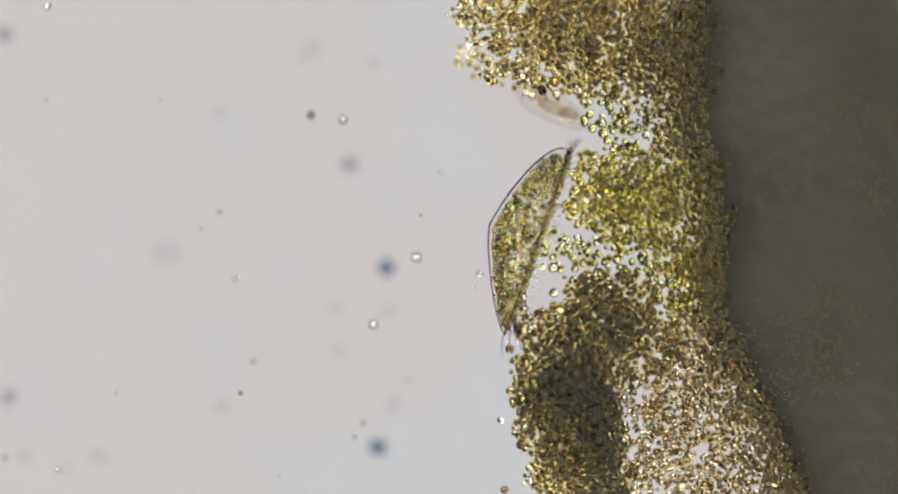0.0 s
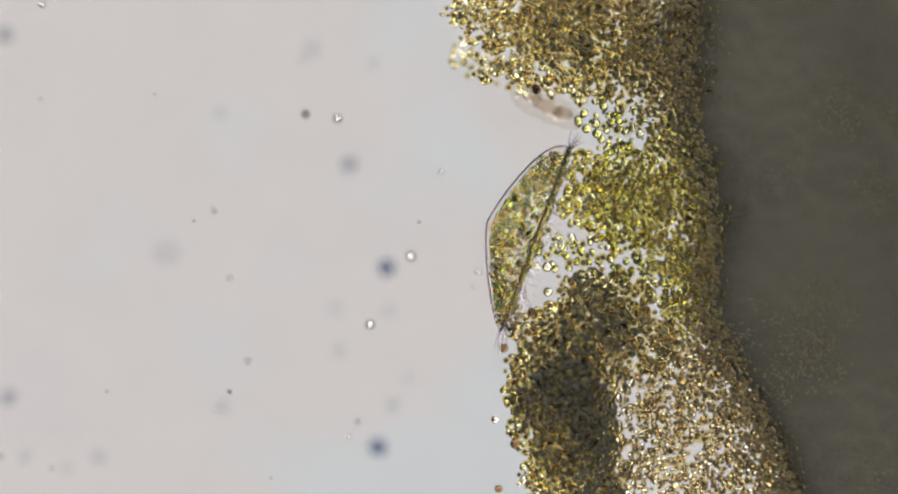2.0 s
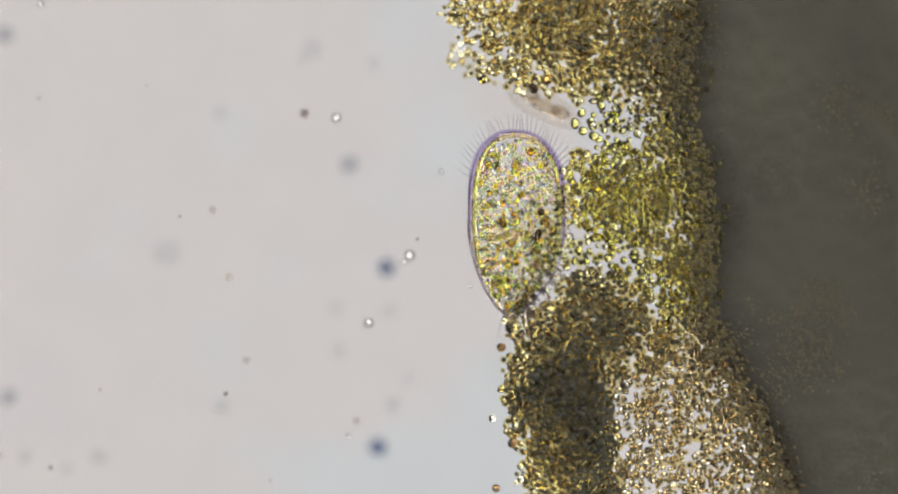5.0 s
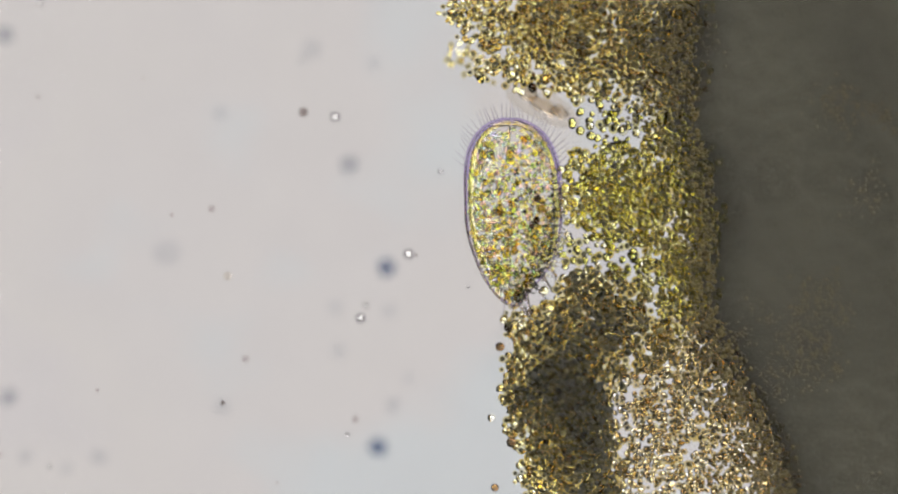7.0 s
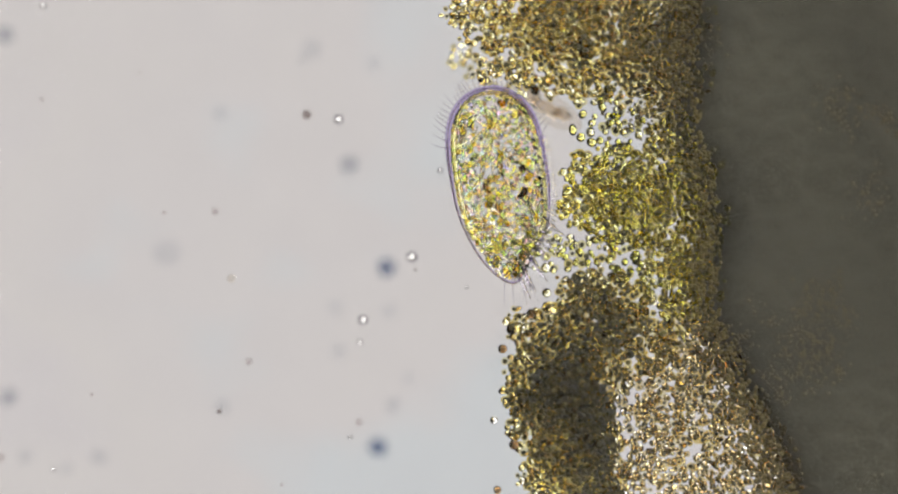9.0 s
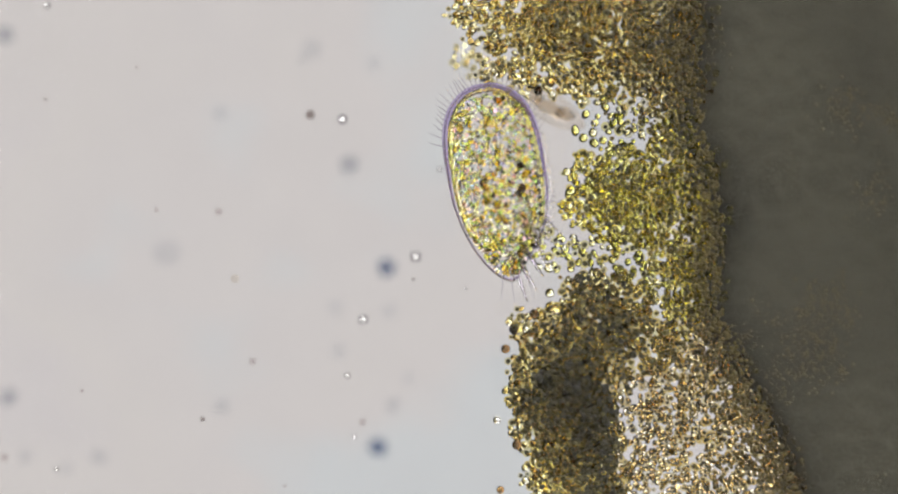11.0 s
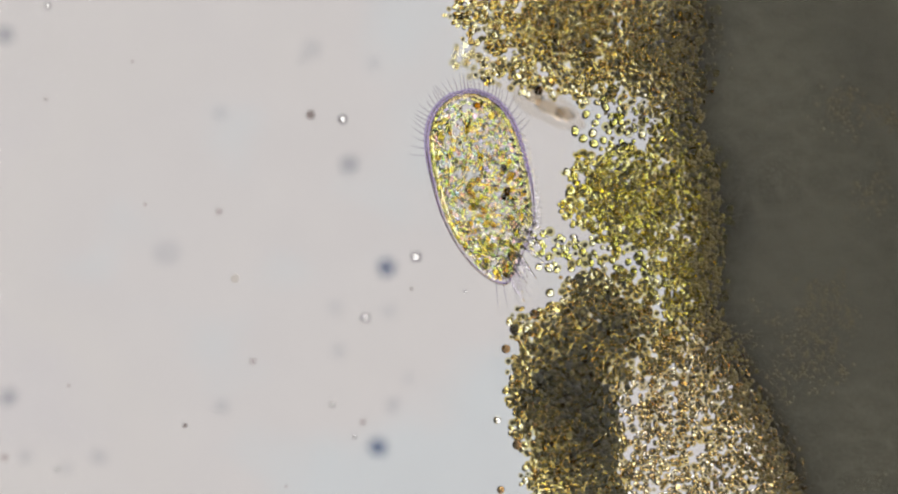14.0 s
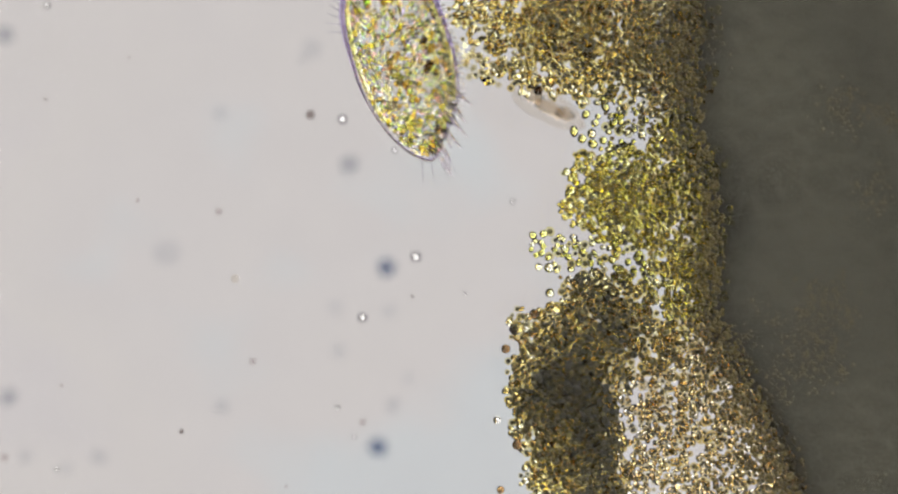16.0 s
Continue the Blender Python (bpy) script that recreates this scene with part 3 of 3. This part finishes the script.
def body_mesh(name, k, mat, rings=56, sides=48):
    verts, faces = [(0, -LONG / 2 * k, 0)], []
    for i in range(1, rings):
        s = -math.cos(math.pi * i / rings)
        w, d, b = girth(s)
        for j in range(sides):
            a = 2 * math.pi * j / sides
            x, z = across(s, math.cos(a)), math.sin(a)
            z = b * abs(z) ** 0.95 if z > 0 else -d * abs(z) ** 0.85
            fold = 1 + 0.012 * math.sin(9 * a + 2 * s)
            verts.append((x * fold * k, s * LONG / 2 * k, z * k * fold))
    verts.append((0, LONG / 2 * k, 0))
    last = len(verts) - 1
    for j in range(sides):
        n = (j + 1) % sides
        faces.append((0, 1 + n, 1 + j))
        faces.append((last, last - sides + j, last - sides + n))
        for i in range(rings - 2):
            a = 1 + i * sides
            faces.append((a + j, a + n, a + sides + n, a + sides + j))
    return mesh_of(name, verts, faces, mat)


def loop_tube(name, points, radius, mat, sides=8, closed=True):
    """A thin tube through the points; radius(p) gives its half thickness."""
    ps = [Vector(p) for p in points]
    n, verts, faces = len(ps), [], []
    for i, p in enumerate(ps):
        d = (ps[(i + 1) % n] - ps[i - 1] if closed or 0 < i < n - 1 else Vector((0, 1, 0))).normalized()
        x = d.cross(Vector((0.31, 0.0, 0.95))).normalized()
        y = d.cross(x)
        for k in range(sides):
            b = 2 * math.pi * k / sides
            verts.append(p + (x * math.cos(b) + y * math.sin(b)) * radius(p))
            if closed or i < n - 1:
                faces.append((i * sides + k, (i + 1) % n * sides + k, (i + 1) % n * sides + (k + 1) % sides, i * sides + (k + 1) % sides))
    return mesh_of(name, verts, faces, mat)


def hair_on(root, name, mesh, place, way, label, speed, swing, phase, up=(0, 0, 1)):
    y = Vector(way).normalized()
    x = y.cross(Vector(up)).normalized()
    z = x.cross(y)
    m = Matrix((x, y, z)).transposed().to_4x4()
    m.translation = place
    ob = part(name, mesh, root, label)
    ob.matrix_basis = m
    BEATS.append((ob, m.copy(), speed, swing, phase))


def ciliate():
    rng = np.random.default_rng(21)
    root = tagged(new("ciliate"), "translucent oval ciliate full of yellow granules with fringed edge", "ciliate")
    part("body", body_mesh("body", 1.0, PELLICLE), root, "clear skin with a violet edge")
    part("endoplasm", body_mesh("endoplasm", 0.95, ENDOPLASM), root, "pale yellow inner body")
    pts = []
    while len(pts) < 1250:  # granules lie in the outer layer, under the skin
        s = rng.random() * 1.95 - 0.98
        w, d, b = girth(s)
        a, k = rng.random() * math.pi, 0.90 - 0.16 * rng.random() ** 2
        a = a if rng.random() < 0.2 else -a
        if rng.random() > (w + d) / (WIDE / 2 + BACK):
            continue
        z = math.sin(a)
        z = b * abs(z) ** 0.95 if z > 0 else -d * abs(z) ** 0.85
        x = math.cos(a) if rng.random() < 0.45 else rng.random() * 2 - 1
        z = z if abs(x) == abs(math.cos(a)) else (b if z > 0 else -d) * (1 - x * x) ** 0.45
        pts.append((across(s, x * k), s * LONG / 2 * 0.955, z * k))
    while len(pts) < 2050:  # and some deeper inside
        s = rng.random() * 1.8 - 0.92
        w, d, b = girth(s)
        x = rng.random() * 1.7 - 0.85
        pts.append((across(s, x), s * LONG / 2, -d * 0.92 * rng.random() * (1 - x * x) ** 0.45))
    sizes = 0.0068 + 0.0080 * rng.random(len(pts)) ** 1.5
    part("granules", many_balls("granules", pts, sizes, GRANULE, rng, 2, 0.9), root, "yellow, green and pinkish granules", "stuff")
    big = [pts[k] for k in rng.choice(len(pts), 85, replace=False)]
    big = [(x * 0.93, y * 0.95, z * 0.9) for x, y, z in big]
    part("globules", many_balls("globules", big, 0.014 + 0.012 * rng.random(len(big)), GLOBULE, rng, 2, 0.7), root, "bright yellow round globules", "stuff")
    few = [pts[k] for k in rng.choice(len(pts), 560, replace=False)]
    few = [(x + 0.012, y + 0.009, z + 0.004) for x, y, z in few]
    part("pigment_grains", many_balls("pigment_grains", few, 0.0040 + 0.0055 * rng.random(len(few)) ** 2, CORE, rng, 1, 0.9), root, "tiny dark brown grains", "stuff")
    row = []
    for i in range(62):
        s = math.sin(math.radians(-30 + 118 * i / 61))
        for side in (-1, 1):
            row.append((across(s, side * 0.885), s * LONG / 2 * 0.955, 0.02))
    part("collar", many_balls("collar", row, np.full(len(row), 0.017), COLLAR, rng, 2, 0.6), root, "bright yellowish band inside the edge", "stuff")
    loop = []
    for i in range(120):
        a = 2 * math.pi * i / 120
        s = math.sin(a) * 0.995
        loop.append((across(s, 0.985 if math.cos(a) > 0 else -0.985), s * LONG / 2 * 0.985))
    verts, faces = [], []
    for i, (x, y) in enumerate(loop):
        n = Vector((x / WIDE ** 2, y / LONG ** 2, 0)).normalized()
        thick = 0.004 + 0.026 * max(0.0, 0.25 + y / LONG * 1.5)
        for k in range(8):
            b = 2 * math.pi * k / 8
            verts.append((x + n.x * thick * math.cos(b), y + n.y * thick * math.cos(b), 0.012 + thick * 0.2 * math.sin(b)))
            faces.append((i * 8 + k, (i + 1) % 120 * 8 + k, (i + 1) % 120 * 8 + (k + 1) % 8, i * 8 + (k + 1) % 8))
    part("rim", mesh_of("rim", verts, faces, RIM), root, "violet clear rim")
    # tinted tubes on edge and back stand in for the dark refraction outline
    edge = []
    for i in range(160):
        a = 2 * math.pi * i / 160
        s = math.sin(a) * 0.998
        edge.append((across(s, 0.99 if math.cos(a) > 0 else -0.99), s * LONG / 2, 0.0))
    part("edge_fold", loop_tube("edge_fold", edge, lambda p: 0.0075 if p.x < 0 and p.y < 0.35 else 0.0035, OUTLINE), root, "thin dark outline along the edge")
    back = [(0.0, s * LONG / 2, -girth(s)[1]) for s in (-math.cos(math.pi * i / 80) * 0.99 for i in range(81))]
    part("dorsal_ridge", loop_tube("dorsal_ridge", back, lambda p: 0.005, OUTLINE, 8, False), root, "thin dark outline along the back")
    for x, y, z, r in [(0.17, 0.10, 0.03, 0.022), (0.155, -0.06, 0.03, 0.026), (0.13, -0.09, 0.0, 0.022), (-0.10, 0.02, -0.05, 0.022)]:
        ob = part("vacuole", lump("vacuole", (r, r * 1.2, r), VACUOLE, 3, 0.2, 2.0, x), root, "dark brown food vacuole")
        ob.location = (x, y, z)
    fine = hair("membranelle", 0.13, 0.0065, 0.0016, 0.6, FINE_CILIUM)
    short = hair("bristle", 0.06, 0.0135, 0.004, 0.6, BRISTLE)
    thick = hair("cirrus", 0.21, 0.020, 0.004, 0.5, BRISTLE)
    row_hair = hair("cirrus", 0.13, 0.010, 0.002, 0.5, BRISTLE)
    tail = hair("caudal_cilium", 0.21, 0.0055, 0.0012, 0.3, FINE_CILIUM)
    for i in range(36):  # fringe round the head
        a = math.radians(14 + 152 * i / 35)
        s = math.sin(a) ** 0.556
        out = Vector((math.cos(a) - 0.15, 0.35 + math.sin(a), 0.25 - 0.8 * rng.random()))
        hair_on(root, "membranelle", fine, (WIDE / 2 * 0.98 * math.cos(a), s * LONG / 2 * 0.99, 0.02), out, "", 5.0, 16, i * 0.5)
    for i in range(24):  # comb along one flank
        s = 0.45 - 1.15 * i / 23
        hair_on(root, "bristle", short, (across(s, 0.97), s * LONG / 2, 0.03), (0.9, -0.45, 0.15), "", 3.0, 9, i * 0.7)
    for i in range(10):  # walking bristles along the slanting tail
        s = -0.93 + 0.55 * i / 9
        x = across(s, 0.82 if i % 2 else 0.55)
        hair_on(root, "cirrus", thick, (x, s * LONG / 2, girth(s)[2] * 0.8), (0.12 + 0.40 * i / 9, -0.9, 0.2), "", 2.2, 14, i * 1.3)
    for i in range(8):  # and under the belly
        hair_on(root, "cirrus", short, (0.02 + 0.05 * (i % 3), 0.30 - 0.075 * i, girth((0.30 - 0.075 * i) * 2 / LONG)[2] * 0.97), (0.25, -0.5, 0.8), "", 2.6, 14, i * 0.9)
    for i in range(17):  # a row along the edge of the belly
        s = 0.42 - 1.25 * i / 16
        hair_on(root, "cirrus", row_hair, (across(s, 0.80), s * LONG / 2, girth(s)[2] * 0.5), (0.35, -0.35, 0.85), "", 2.4, 12, i * 0.8)
    for i in range(4):
        hair_on(root, "caudal_cilium", tail, (-0.07 + 0.05 * i, -0.63, -0.01), (-0.22 + 0.15 * i, -1.0, 0.0), "", 0.8, 5, i * 1.1)
    return root


CILIATE = ciliate()

# seconds, plan u, v of the middle, lean of the head to the right, roll about the long axis, dip of the head, height
SWIM = [(0, 926, 418, 19, 90, 0, 0.12), (0.5, 926, 418, 19, 90, 0, 0.12), (1, 925, 416, 19.5, 90, 0, 0.12), (1.5, 923, 413, 20, 90, 0, 0.12), (2, 922, 413, 20, 89, 0, 0.12), (2.6, 921, 415, 20, 85, 0, 0.12), (3, 918, 410, 20, 76, 0, 0.12), (3.1, 919, 409, 19, 68, 0, 0.12),
        (3.2, 903, 413, 15, 54, 0, 0.12), (3.3, 897, 413, 10, 38, 0, 0.12), (3.4, 894, 414, 5, 28, 16, 0.12), (3.5, 899, 418, 3, 14, 22, 0.12), (3.7, 900, 405, 2, 10, 18, 0.12), (4.2, 900, 404, 2, 10, 18, 0.12), (5.2, 899, 393, 1, 10, 18, 0.12), (6.3, 898, 381, 0, 10, 18, 0.12), (7, 894, 375, -1, 10, 18, 0.12),
        (7.6, 893, 376, 2, 10, 18, 0.12), (8, 893, 373, 1, 10, 18, 0.12), (8.5, 896, 365, -1, 10, 18, 0.12), (8.7, 893, 358, -4, 10, 12, 0.12), (8.8, 884, 350, -7, 10, 6, 0.12), (8.9, 877, 335, -9, 6, 0, 0.12), (9, 873, 325, -9, 6, 0, 0.12), (9.2, 870, 321, -9, 6, 0, 0.12), (10.2, 868, 321, -9, 6, 0, 0.12),
        (11.3, 869, 320, -9.7, 6, 0, 0.12), (12.5, 870, 322, -8.2, 6, 0, 0.12), (13, 870, 319, -9.2, 6, 0, 0.12), (13.4, 868, 320, -10.2, 6, 0, 0.12), (13.6, 858, 329, -12, 6, 0, 0.12), (14, 843, 329, -14, 6, 0, 0.12), (14.2, 842, 327, -14, 8, 0, 0.12), (14.3, 840, 307, -14, 8, 0, 0.12), (14.4, 812, 211, -16, 6, 0, 0.45),
        (14.4667, 731, 116, -20.5, 0, 0, 0.9), (14.5, 725, 108, -21, 0, 0, 0.9), (14.6, 708, 108, -19, 0, 0, 0.9), (15, 704, 108, -18, 0, 0, 0.9), (16, 706, 109, -17, 0, 0, 0.9)]
# how slide and water slip past the objective
SLIP = [(0.0, 0, 0), (0.5, 0, 0), (1.0, -3, 0), (1.5, -7.5, -1), (2.0, -10.5, -1.5), (2.5, -12.5, -2.5), (3.0, -14, -3), (3.5, -14.5, -3.5), (4.0, -14, -2), (5.3, -15, -3), (6.5, -16, -4), (7.0, -17, -4), (7.5, -18, -1.5), (8.0, -12.5, 0),
        (9.0, -12.5, 0), (10.2, -10, 0), (11.5, -6.5, 0), (16.0, -7, 0)]
STREAM = [(0.0, 0, 0), (0.5, 0, 0), (1.0, -2.5, 0), (1.5, -7, -1), (2.0, -9.5, -2), (2.5, -10.5, -4), (3.0, -12, -4.5), (3.5, -13, -5), (4.0, -10.5, -2), (5.3, -12, -4), (6.5, -12.5, -5), (7.0, -13.5, -5.5), (7.5, -14, -2), (8.0, -9, 0),
          (9.0, -7.5, -1), (10.2, -4, -1), (11.5, -0.5, -1), (16.0, -1, -1)]


def between(rows, t):
    for (t0, x0, y0), (t1, x1, y1) in zip(rows, rows[1:]):
        if t0 <= t <= t1:
            k = (t - t0) / (t1 - t0)
            return x0 + (x1 - x0) * k, y0 + (y1 - y0) * k
    return rows[-1][1:]


def motions():
    for root, home in CLUMPS:
        walk(root, [(t, pose(home.x + x / U, home.y - y / U, home.z)) for t, x, y in SLIP])
    for ob, u, v, turn, path, z in LOOSE:
        rows = []
        for t, x, y in SLIP:
            p, q = between(path, t) if path else (0, 0)
            c = at(u + x + p, v + y + q, z)
            rows.append((t, pose(*c, 0, 0, turn)))
        walk(ob, rows)
    for ob, u, v, path, z in FLOATS:
        rows = [(t, at(x, y, z)) for t, x, y in path] if path else [(t, at(u + x, v + y, z)) for t, x, y in STREAM]
        walk(ob, [(t, pose(*c)) for t, c in rows])
    walk(CILIATE, [(t, Matrix.Translation(at(u, v, h)) @ pose(0, 0, 0, 0, 0, -lean) @ pose(0, 0, 0, -dip, 0, 0) @ pose(0, 0, 0, 0, roll, 0) @ pose(0, 0, 0.045)) for t, u, v, lean, roll, dip, h in SWIM])
    for ob, m, speed, swing, phase in BEATS:
        rows = []
        for k in range(65):
            t = 16.0 * k / 64
            rows.append((t, m @ pose(0, 0, 0, swing * math.sin(speed * t + phase), 0, swing * 0.6 * math.sin(speed * 1.3 * t + phase * 1.7))))
        walk(ob, rows)


motions()
